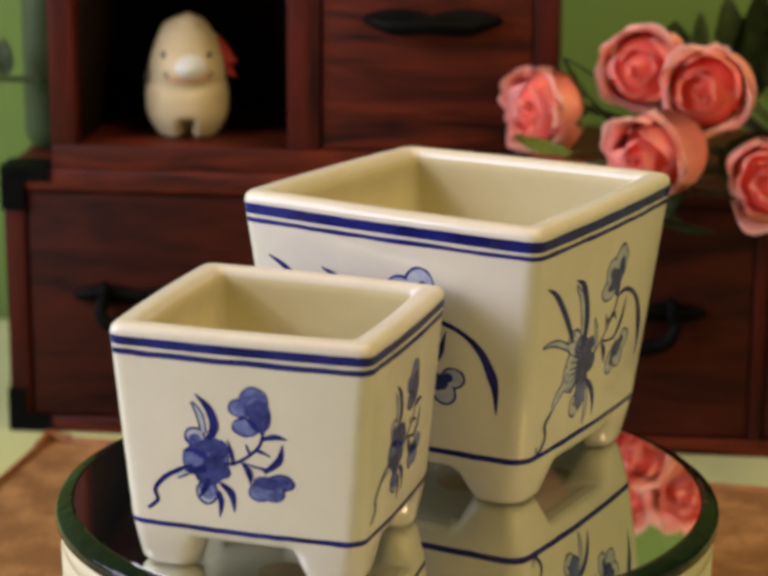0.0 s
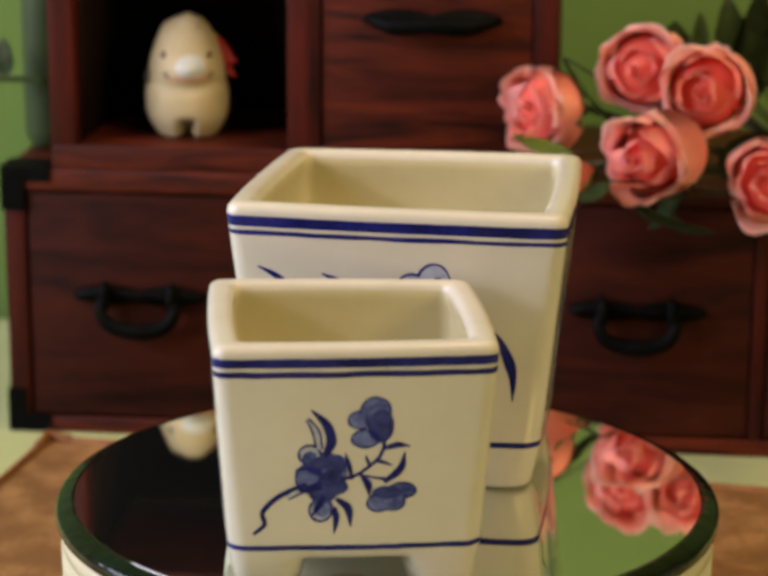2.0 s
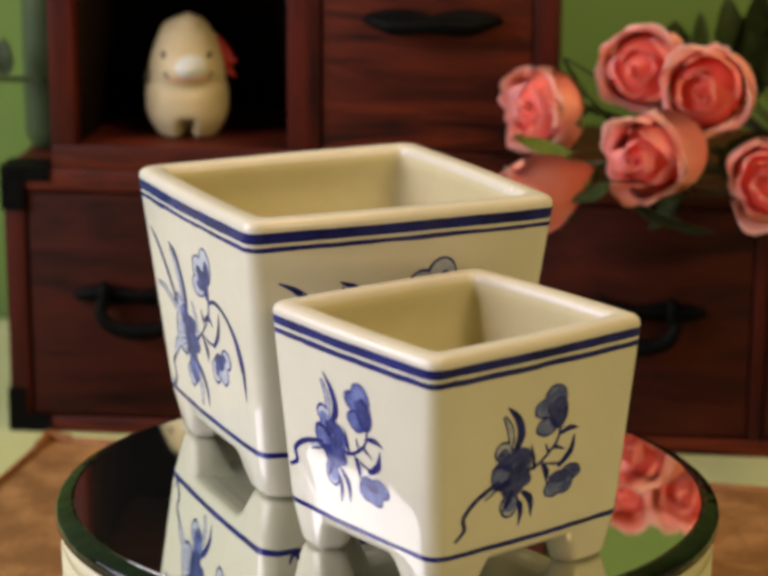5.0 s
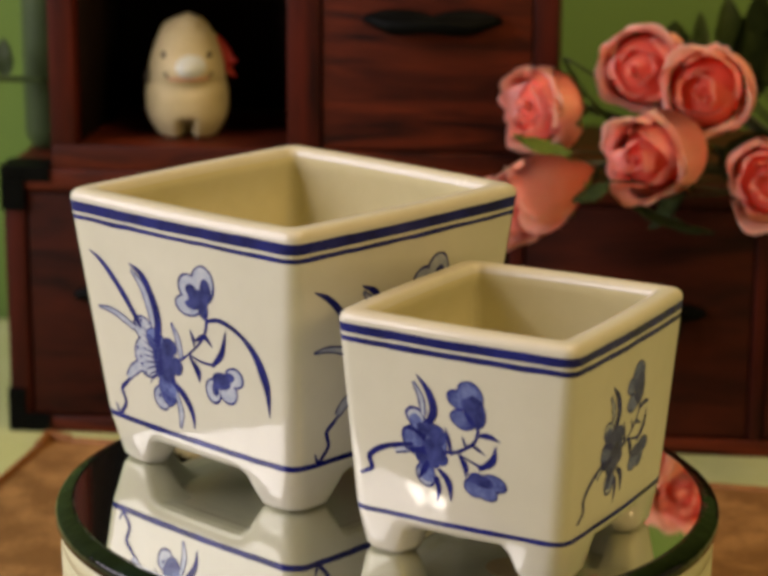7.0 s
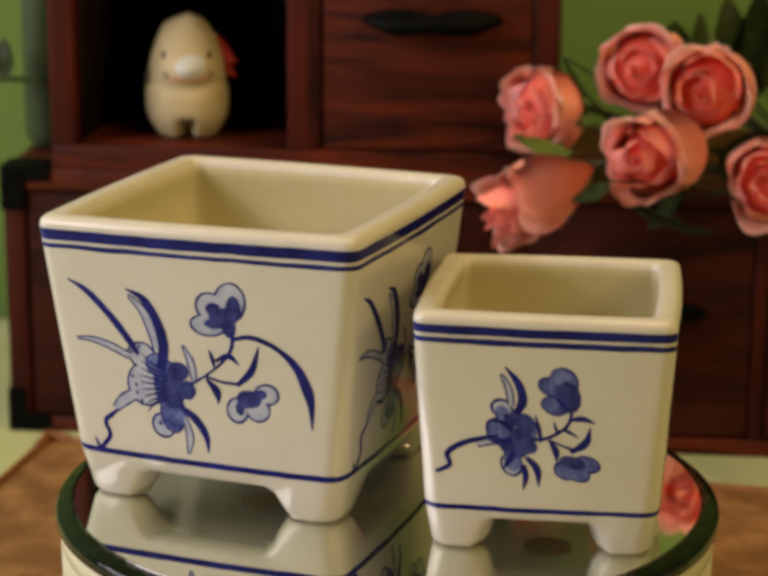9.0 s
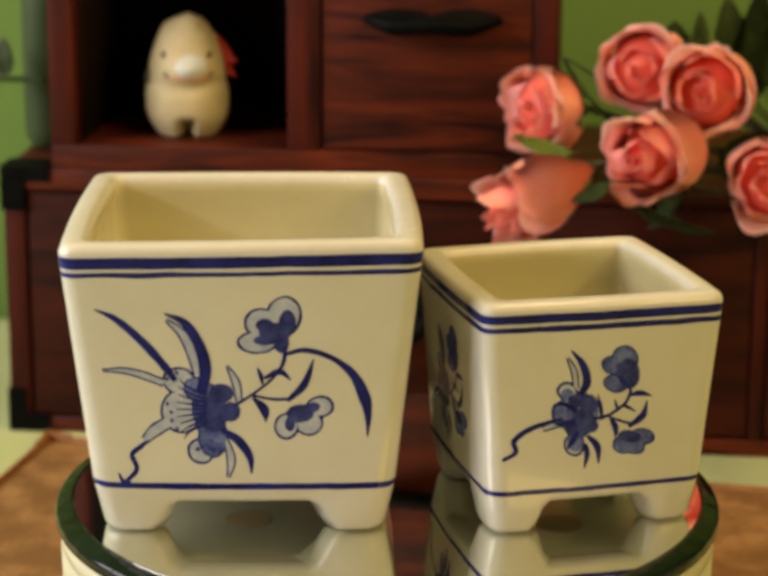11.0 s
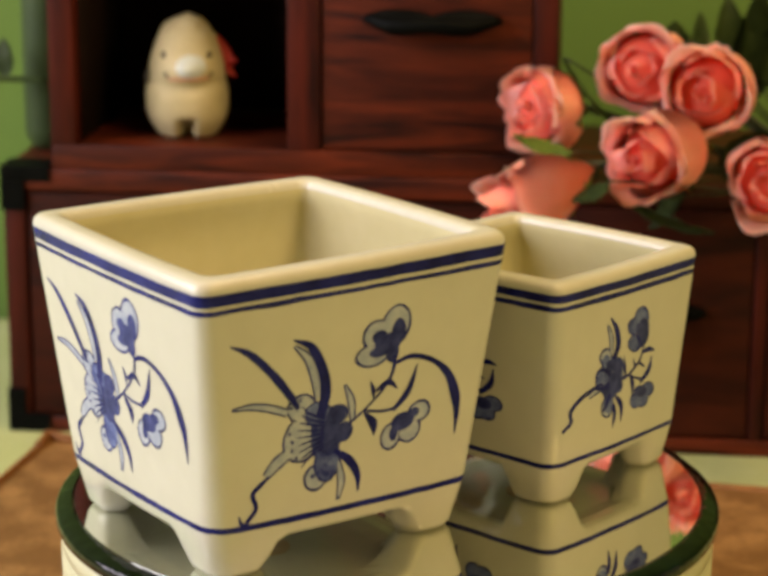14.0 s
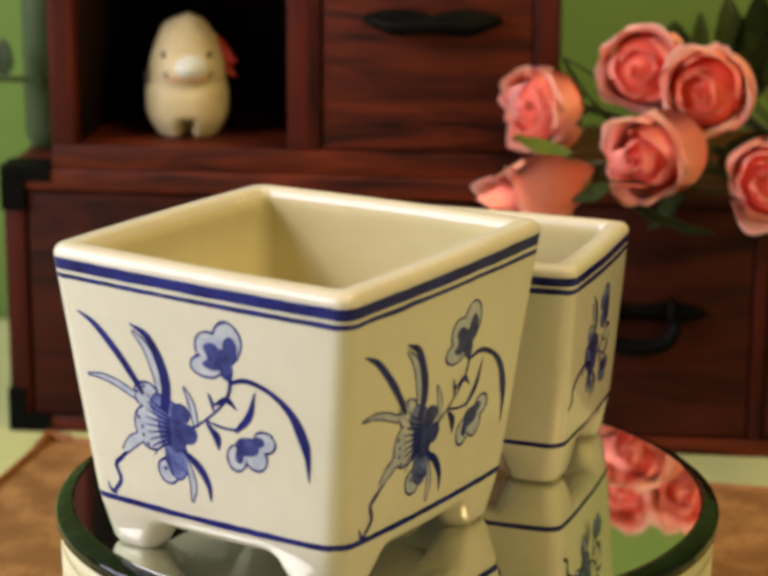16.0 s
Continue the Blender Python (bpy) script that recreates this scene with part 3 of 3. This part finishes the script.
def build_upper_chest():
    c = tagged(thing("cabinet", CHEST @ pose(0, 0, 0.1502)), "red-brown wooden cabinet with an open cubby and a drawer", "cabinet")
    x0, x1, h, d = 0.0275, 0.2994, 0.136, 0.125
    part("bottom_board", boxed(x0, x1, 0.0008, d, 0, 0.0130), WOOD, c)
    part("top_board", boxed(x0 - 0.002, x1 + 0.002, -0.001, d + 0.001, h, h + 0.012), WOOD, c)
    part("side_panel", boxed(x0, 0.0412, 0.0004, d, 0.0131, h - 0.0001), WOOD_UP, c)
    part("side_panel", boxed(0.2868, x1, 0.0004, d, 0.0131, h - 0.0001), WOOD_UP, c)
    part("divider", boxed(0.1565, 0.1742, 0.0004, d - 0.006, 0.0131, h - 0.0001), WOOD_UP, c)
    part("back_panel", boxed(0.0413, 0.2867, d - 0.006, d - 0.001, 0.0131, h - 0.0001, bevel=0), CUBBY_SHADE, c)
    # Thin sheets added over the cubby's sides to carry its painted shade.
    part("shade_sheet", boxed(0.0413, 0.0425, 0.012, d - 0.007, 0.0132, h - 0.0002, bevel=0), CUBBY_SHADE, c)
    part("shade_sheet", boxed(0.1552, 0.1564, 0.012, d - 0.007, 0.0132, h - 0.0002, bevel=0), CUBBY_SHADE, c)
    dr = part("drawer", boxed(0.1752, 0.2858, 0.0018, 0.014, 0.0140, h - 0.0012, bevel=0.001), WOOD, c, "red-brown drawer with strong dark grain")
    iron_handle(dr, 0.2335, 0.0838, False)


build_lower_chest()
build_upper_chest()


# ---- figurine in the cubby ----
def build_figurine():
    bm = bmesh.new()
    prof = [(0.0, 15.5), (2.0, 17.5), (8.0, 21.3), (14.0, 23.2), (21.0, 23.8), (28.0, 23.4), (34.0, 22.2), (41.0, 21.2), (47.0, 19.8), (53.0, 17.6), (58.0, 15.2), (62.0, 12.0), (65.0, 9.0), (67.0, 5.5), (68.2, 1.0)]
    line = spline([(z, r) for z, r in prof], 3)
    n = 48
    rings = []
    for z, r in line:
        ring = []
        for i in range(n):
            t = 2 * math.pi * i / n
            x, y = r * math.cos(t), 0.86 * r * math.sin(t)
            if y < 4:  # crease under the jaw
                k = 1 - 0.045 * math.exp(-((z - 31.2) / 1.5) ** 2)
                x, y = x * k, y * k
            if y < 0 and z < 14:  # notch between the feet
                k = max(0, 1 - (x / 4.5) ** 2) * max(0, 1 - (z / 11.0) ** 2)
                y *= 1 - 0.98 * math.sqrt(k)
            if y < 0:
                y -= 5.5 * math.exp(-((x / 13) ** 2) - ((z - 40) / 6.5) ** 2)
                y += 1.6 * math.exp(-((x / 15) ** 2) - ((z - 28.5) / 2.6) ** 2)
            tuft = (1.6 * noise.noise((x * 0.28, y * 0.28, z * 0.28)) + 1.5 * noise.noise((x * 0.6, y * 0.6, z * 0.5))) * smoothstep(50, 62, z)
            ring.append((x / 1000 * (1 + 0.05 * tuft), y / 1000, (z + tuft) / 1000))
        rings.append(ring)
    loft(bm, rings)

    def dab(cx, cz, rx, rz, mat, lift):
        # a small painted patch on the front
        bm.verts.ensure_lookup_table()
        rings = []
        for f in (1.0, 0.75, 0.5, 0.25):
            rings.append([])
            for i in range(20):
                t = 2 * math.pi * i / 20
                px, pz = cx + f * rx * math.cos(t), cz + f * rz * math.sin(t)
                rings[-1].append(bm.verts.new((px / 1000, front(px, pz, lift * (1.3 - 0.5 * f)), pz / 1000)))
        for a, b in zip(rings, rings[1:]):
            for i in range(20):
                bm.faces.new((a[i], a[(i + 1) % 20], b[(i + 1) % 20], b[i])).material_index = mat
        bm.faces.new(rings[-1]).material_index = mat

    def front(x, z, lift):
        r = np.interp(z, [q[0] for q in line], [q[1] for q in line])
        y = -0.86 * math.sqrt(max(r * r - x * x, 0.01))
        y -= 5.5 * math.exp(-((x / 13) ** 2) - ((z - 40) / 6.5) ** 2)
        y += 1.6 * math.exp(-((x / 15) ** 2) - ((z - 28.5) / 2.6) ** 2)
        return (y - lift) / 1000

    dab(3.0, 41.5, 8.6, 6.4, 1, 0.35)
    dab(-12.6, 47.4, 1.5, 1.8, 3, 0.4)
    dab(13.2, 47.4, 1.5, 1.8, 3, 0.4)
    km = len(bm.faces)
    for x0, x1 in ((-9.5, 0), (0, 12.5)):
        tube([(x / 1000, front(x, z, 0.1), z / 1000) for x, z in ((x0, 34.8), ((x0 + x1) / 2, 34.2), (x1, 34.8))], [0.0008] * 3, 6, bm)
    bm.faces.ensure_lookup_table()
    for f in bm.faces[km:]:
        f.material_index = 4
    k = len(bm.faces)
    tube([(x / 1000, front(x, z, 0.1), z / 1000) for x, z in ((-9.5, 34.8), (-10.8, 36.2), (-11.0, 38.6))], [0.0008] * 3, 6, bm)
    tube([(x / 1000, front(x, z, 0.1), z / 1000) for x, z in ((12.5, 34.8), (13.8, 36.0), (14.2, 38.0))], [0.0008] * 3, 6, bm)
    bm.faces.ensure_lookup_table()
    for f in bm.faces[k:]:
        f.material_index = 3
    k = len(bm.faces)
    # red ribbon at one side, dark ear at the other
    tube([(0.0165, 0.004, 0.056), (0.0205, 0.002, 0.049), (0.0232, 0.001, 0.042), (0.0225, 0.001, 0.035)], [0.0012, 0.0034, 0.0036, 0.0016], 10, bm)
    tube([(0.0225, 0.0, 0.041), (0.0262, -0.001, 0.0425), (0.0285, -0.001, 0.0415)], [0.0022, 0.0020, 0.0008], 8, bm)
    tube([(0.0225, 0.0, 0.037), (0.0258, -0.001, 0.0345), (0.0272, -0.001, 0.0330)], [0.0020, 0.0018, 0.0008], 8, bm)
    bm.faces.ensure_lookup_table()
    for f in bm.faces[k:]:
        f.material_index = 2
    k = len(bm.faces)
    tube([(-0.0212, -0.006, 0.038), (-0.0222, -0.006, 0.034), (-0.0226, -0.006, 0.030)], [0.0006, 0.0016, 0.0008], 8, bm)
    bm.faces.ensure_lookup_table()
    for f in bm.faces[k:]:
        f.material_index = 3
    me = mesh_of("figurine", bm, [FIGURE, SNOUT, RED, INK, LIP])
    ob = tagged(new("figurine", me), "small cream egg-shaped ceramic figurine with a red ribbon in the cubby", "figurine")
    ob.matrix_world = pose(-0.1120, 0.4030, TABLE + 0.1634, 0, 0, 3) @ Matrix.Scale(0.97, 4)


build_figurine()


# ---- roses ----
def petal_mesh(name, mat, width, height, base_r, top_r, curl, close, seed, point=0.24):
    """A cupped petal that stands on the flower's axis: angle to both sides, radius from base_r to top_r, its lip curled out."""
    bm = bmesh.new()
    uv = bm.loops.layers.uv.new("UVMap")
    rng = random.Random(seed)
    na, nb = 12, 12
    ph, ph2, lean = rng.uniform(0, 6), rng.uniform(0, 6), rng.uniform(-0.25, 0.25)
    grid = {}
    for j in range(nb + 1):
        b = j / nb
        for i in range(na + 1):
            a = 2 * i / na - 1
            wide = width * (0.40 + 0.60 * math.sin(min(1, b * 1.3) * math.pi / 2)) * (1 - 0.35 * (max(0, b - 0.7) / 0.3) ** 2)
            r = base_r + (top_r - base_r) * math.sin(min(1.0, b / 0.62) * math.pi * 0.5) - close * max(0, b - 0.62)
            r += curl * (max(0, b - 0.80) / 0.2) ** 2 * (1 + 0.3 * a * a)
            r += (0.0011 * math.sin(3.1 * a + ph) + 0.0006 * math.sin(7 * a + ph2)) * b * b
            z = height * (b - point * max(0, b - 0.45) * (a - lean) ** 2 + 0.045 * b * b * math.sin(3 * a + ph) + 0.02 * b * b * math.sin(8 * a + ph2)) - 0.5 * curl * (max(0, b - 0.86) / 0.14) ** 2
            t = a * wide
            grid[i, j] = bm.verts.new((r * math.cos(t), r * math.sin(t), z))
    for j in range(nb):
        for i in range(na):
            f = bm.faces.new((grid[i, j], grid[i + 1, j], grid[i + 1, j + 1], grid[i, j + 1]))
            for lp, (ii, jj) in zip(f.loops, ((i, j), (i + 1, j), (i + 1, j + 1), (i, j + 1))):
                e = abs(2 * ii / na - 1)
                lp[uv].uv = (ii / na, max(jj / nb, e ** 4 * 0.9))
    bmesh.ops.solidify(bm, geom=bm.faces[:], thickness=0.0004)
    return mesh_of(name, bm, mat)


WHORL = [petal_mesh("petal", PETAL_IN, 1.75 - 0.08 * k, 0.0285 + 0.0009 * (k % 3) + 0.0003 * k, 0.0010 + 0.0002 * k, 0.0032 + 0.00255 * k, 0.0008 + 0.00025 * k, 0.007 + 0.0002 * k, 20 + k, 0.14 + 0.02 * k) for k in range(7)]
GUARDS = [petal_mesh("petal", PETAL_OUT, 1.34, 0.0286 - 0.0007 * k, 0.004, 0.0186 + 0.0010 * k, 0.0044 - 0.0006 * k, 0.011, 40 + k) for k in range(3)]


def leaf_mesh(length, width, seed):
    bm = bmesh.new()
    rng = random.Random(seed)
    n = 12
    rows = []
    for i in range(n + 1):
        s = i / n
        w = width * math.sin(math.pi * s ** 0.85) ** 0.8 * (1 + 0.06 * (i % 2)) + 0.0003
        rows.append([bm.verts.new((length * s, w * k, -0.25 * length * s * s + 0.12 * width * (abs(k) - 0.4) + 0.0008 * rng.uniform(-1, 1))) for k in (-1, -0.5, 0, 0.5, 1)])
    for a, b in zip(rows, rows[1:]):
        for k in range(4):
            bm.faces.new((a[k], a[k + 1], b[k + 1], b[k]))
    bmesh.ops.solidify(bm, geom=bm.faces[:], thickness=0.0005)
    return bm


GATHER = Vector((0.262, 0.288, 0.035))   # where the stems come together
FOOT = Vector((0.330, 0.262, TABLE))


def build_rose(label, centre, facing, size, spin, seed, length=0.028, leaves=(), furls=7):
    """centre: middle of the open flower; facing: the way it looks."""
    d = Vector(facing).normalized()
    base = Vector(centre) - d * (length * 0.80 * size)
    q = d.to_track_quat("Z", "Y")
    m = Matrix.LocRotScale(base, q, None)
    rose = tagged(thing("rose", Matrix.Translation(base)), label, "rose", "roses in the bunch")
    rng = random.Random(seed)

    def set_petal(me, turn, tilt, scale, sink=0.0):
        o = new("petal", me)
        o.parent = rose
        mat = q.to_matrix().to_4x4() @ Matrix.Rotation(turn, 4, "Z") @ Matrix.Translation((0, 0, -sink)) @ Matrix.Rotation(tilt * 0.03 / length, 4, "Y") @ Matrix.Diagonal((scale, scale, scale * length / 0.028, 1))
        o.matrix_basis = mat
    for k, me in enumerate(WHORL[:furls]):
        set_petal(me, spin + k * 2.25 + rng.uniform(-0.4, 0.4), rng.uniform(-0.05, 0.06), size * rng.uniform(0.96, 1.04), 0.0012 * rng.random())
    for k in range(6):
        set_petal(GUARDS[k % 3], spin + 0.2 + k * 2.15 + rng.uniform(-0.2, 0.2), (0.14 if k in (2, 5) else 0.04) * rng.random() + 0.011 * k, size * rng.uniform(0.96, 1.05), 0.0012 + 0.0006 * k)
    heart = loft(bmesh.new(), [[q @ Vector((r * size * math.cos(2 * math.pi * i / 16), r * size * math.sin(2 * math.pi * i / 16), z * size * length / 0.028)) for i in range(16)] for r, z in ((0.003, 0.002), (0.0125, 0.010), (0.0160, 0.0175), (0.0128, 0.0205), (0.0066, 0.0226), (0.0024, 0.0242), (0.0006, 0.0246))])
    part("bud_heart", heart, PETAL_IN, rose, "tightly furled red heart of the rose")
    cal = loft(bmesh.new(), [[q @ Vector((r * size * math.cos(2 * math.pi * i / 16), r * size * math.sin(2 * math.pi * i / 16), z * size)) for i in range(16)] for r, z in ((0.0015, -0.010), (0.0042, -0.006), (0.0062, -0.001), (0.0085, 0.003))])
    part("calyx", cal, STEM, rose, "green calyx")
    for k in range(5):
        sep = leaf_mesh(0.020 * size, 0.0032 * size, seed * 7 + k)
        bmesh.ops.transform(sep, matrix=q.to_matrix().to_4x4() @ Matrix.Rotation(k * 1.257 + seed, 4, "Z") @ Matrix.Translation((0.0065 * size, 0, 0.0)) @ Matrix.Rotation(-0.9 - 0.3 * rng.random(), 4, "Y"), verts=sep.verts)
        part("sepal", sep, LEAFL, rose)
    j = Vector((rng.uniform(-0.006, 0.006), rng.uniform(-0.006, 0.006), rng.uniform(-0.006, 0.006)))
    back = base - d * 0.012
    mids = [(0, 0, 0), back - base, (back * 0.45 + (GATHER + j) * 0.55 - d * 0.02) - base, GATHER + j - base, GATHER * 0.4 + FOOT * 0.6 + j - base, FOOT + Vector((j.x, j.y, 0.001)) - base]
    part("stem", tube(mids, [0.0022, 0.0019, 0.0017, 0.0018, 0.002, 0.002], 8), STEM, rose, "green rose stem")
    for (at, way, roll, ln, wd, mt) in leaves:
        lf = leaf_mesh(ln, wd, seed * 3 + int(ln * 1e4))
        mat = look(at, Vector(at) + Vector(way)) @ Matrix.Rotation(radians(90), 4, "Y") @ Matrix.Rotation(radians(roll), 4, "X")
        bmesh.ops.transform(lf, matrix=Matrix.Translation(-base) @ mat, verts=lf.verts)
        part("leaf", lf, mt, rose, "dark green rose leaf" if mt is LEAF else "fresh green rose leaf")
        st = tube([Vector(at) - base, (Vector(at) * 0.6 + (back * 0.5 + (GATHER + j) * 0.5) * 0.4) - base + Vector((0, 0.006, 0)), back * 0.5 + (GATHER + j) * 0.5 - base], [0.0006, 0.0007, 0.0009], 6)
        part("leaf_stalk", st, STEM, rose)
    return rose


def build_roses():
    build_rose("pink rose turned sideways before the cabinet", (0.0730, 0.318, 0.092), (-0.74, -0.64, 0.12), 1.04, 0.3, 11, 0.036,
               leaves=[((0.090, 0.330, 0.116), (0.42, -0.22, -0.90), 70, 0.044, 0.011, LEAF), ((0.092, 0.290, 0.0745), (-1, -0.12, 0.10), 55, 0.032, 0.0055, LEAFL)])
    build_rose("full coral pink rose at the top of the bunch", (0.127, 0.313, 0.113), (-0.36, -0.90, 0.12), 1.10, 1.4, 12, 0.034,
               leaves=[((0.152, 0.360, 0.098), (-0.10, 0.05, 0.95), 30, 0.034, 0.010, LEAFM), ((0.158, 0.356, 0.100), (0.30, 0.0, 0.9), 40, 0.036, 0.009, LEAFM)])
    build_rose("coral pink rose with pale petal edges", (0.156, 0.287, 0.106), (-0.30, -0.90, 0.20), 1.10, 2.2, 13, 0.038,
               leaves=[((0.188, 0.410, 0.090), (0.05, 0.0, 0.9), 20, 0.048, 0.010, LEAFM), ((0.196, 0.405, 0.088), (0.22, -0.1, 0.9), 50, 0.058, 0.012, LEAF), ((0.203, 0.412, 0.080), (-0.08, 0.0, 0.95), 10, 0.060, 0.012, LEAF),
                       ((0.205, 0.400, 0.090), (0.45, -0.1, 0.75), 30, 0.050, 0.012, LEAF), ((0.170, 0.310, 0.072), (0.9, -0.1, -0.10), 20, 0.040, 0.012, LEAF), ((0.172, 0.318, 0.070), (0.6, 0.1, -0.60), 40, 0.038, 0.012, LEAF)])
    build_rose("long pink rose facing half sideways", (0.125, 0.268, 0.0755), (-0.60, -0.80, 0.02), 1.05, 2.3, 14, 0.054,
               leaves=[((0.120, 0.275, 0.052), (0.8, -0.15, -0.50), 60, 0.044, 0.010, LEAF), ((0.150, 0.310, 0.062), (-0.2, 0.0, -0.9), 80, 0.034, 0.014, LEAF)])
    build_rose("drooping pink rosebud above the pots", (0.060, 0.268, 0.049), (-0.86, -0.40, -0.34), 0.93, 2.2, 15, 0.060, furls=6,
               leaves=[((0.107, 0.258, 0.066), (-0.70, -0.10, -0.62), 75, 0.020, 0.007, LEAF)])
    build_rose("deep pink rose at the edge of the bunch", (0.1855, 0.258, 0.066), (-0.32, -0.94, 0.02), 1.08, 0.2, 16, 0.036)


build_roses()


# ---- green vase and twig beside the cabinet ----
def build_vase():
    at = CHEST @ Vector((0.0105, 0.060, 0.1502))
    v = tagged(thing("vase", Matrix.Translation(at)), "narrow dark green glazed vase on the drawer chest", "vase")
    part("body", lathe([(0.001, 0.0), (0.007, 0.0), (0.0085, 0.001), (0.012, 0.007), (0.0125, 0.012), (0.0125, 0.100), (0.0115, 0.106), (0.0105, 0.106), (0.0105, 0.012), (0.001, 0.010)], 40), VASE, v)
    root = Vector((-0.262, 0.405, TABLE))
    t = tagged(thing("leafy_twig", Matrix.Translation(root)), "thin dark green twig with a leaf beside the chest", "twig")
    part("twig", tube([(0, 0, 0), (-0.004, 0, 0.11), (0.004, 0, 0.176), (0.026, 0.0, 0.1930), (0.050, 0.0, 0.1930), (0.072, 0.0, 0.1925)], [0.0020, 0.0020, 0.0019, 0.0019, 0.0018, 0.0014], 8), LEAF, t)
    lf = leaf_mesh(0.022, 0.006, 5)
    bmesh.ops.transform(lf, matrix=Matrix.Translation((0.0500, 0, 0.1935)) @ Matrix.Rotation(radians(-100), 4, "Y") @ Matrix.Rotation(radians(70), 4, "X"), verts=lf.verts)
    part("leaf", lf, LEAF, t, "dark green leaf")


build_vase()


# ---- what moves ----
def motions():
    times = [0.5 * k for k in range(33)]
    for ob, at in ((large_pot, pose(0.0284, 0.0445, 0.0001, 0, 0, 150.94)), (small_pot, pose(-0.0362, -0.0544, 0.0001, 0, 0, 163.42))):
        walk(ob, [(t, pose(0, 0, 0, 0, 0, SPIN0 + SPIN * t) @ at) for t in times])
    walk(platter, [(t, pose(0, 0.0015, 0, 0, 0, SPIN0 + SPIN * t)) for t in times])


motions()
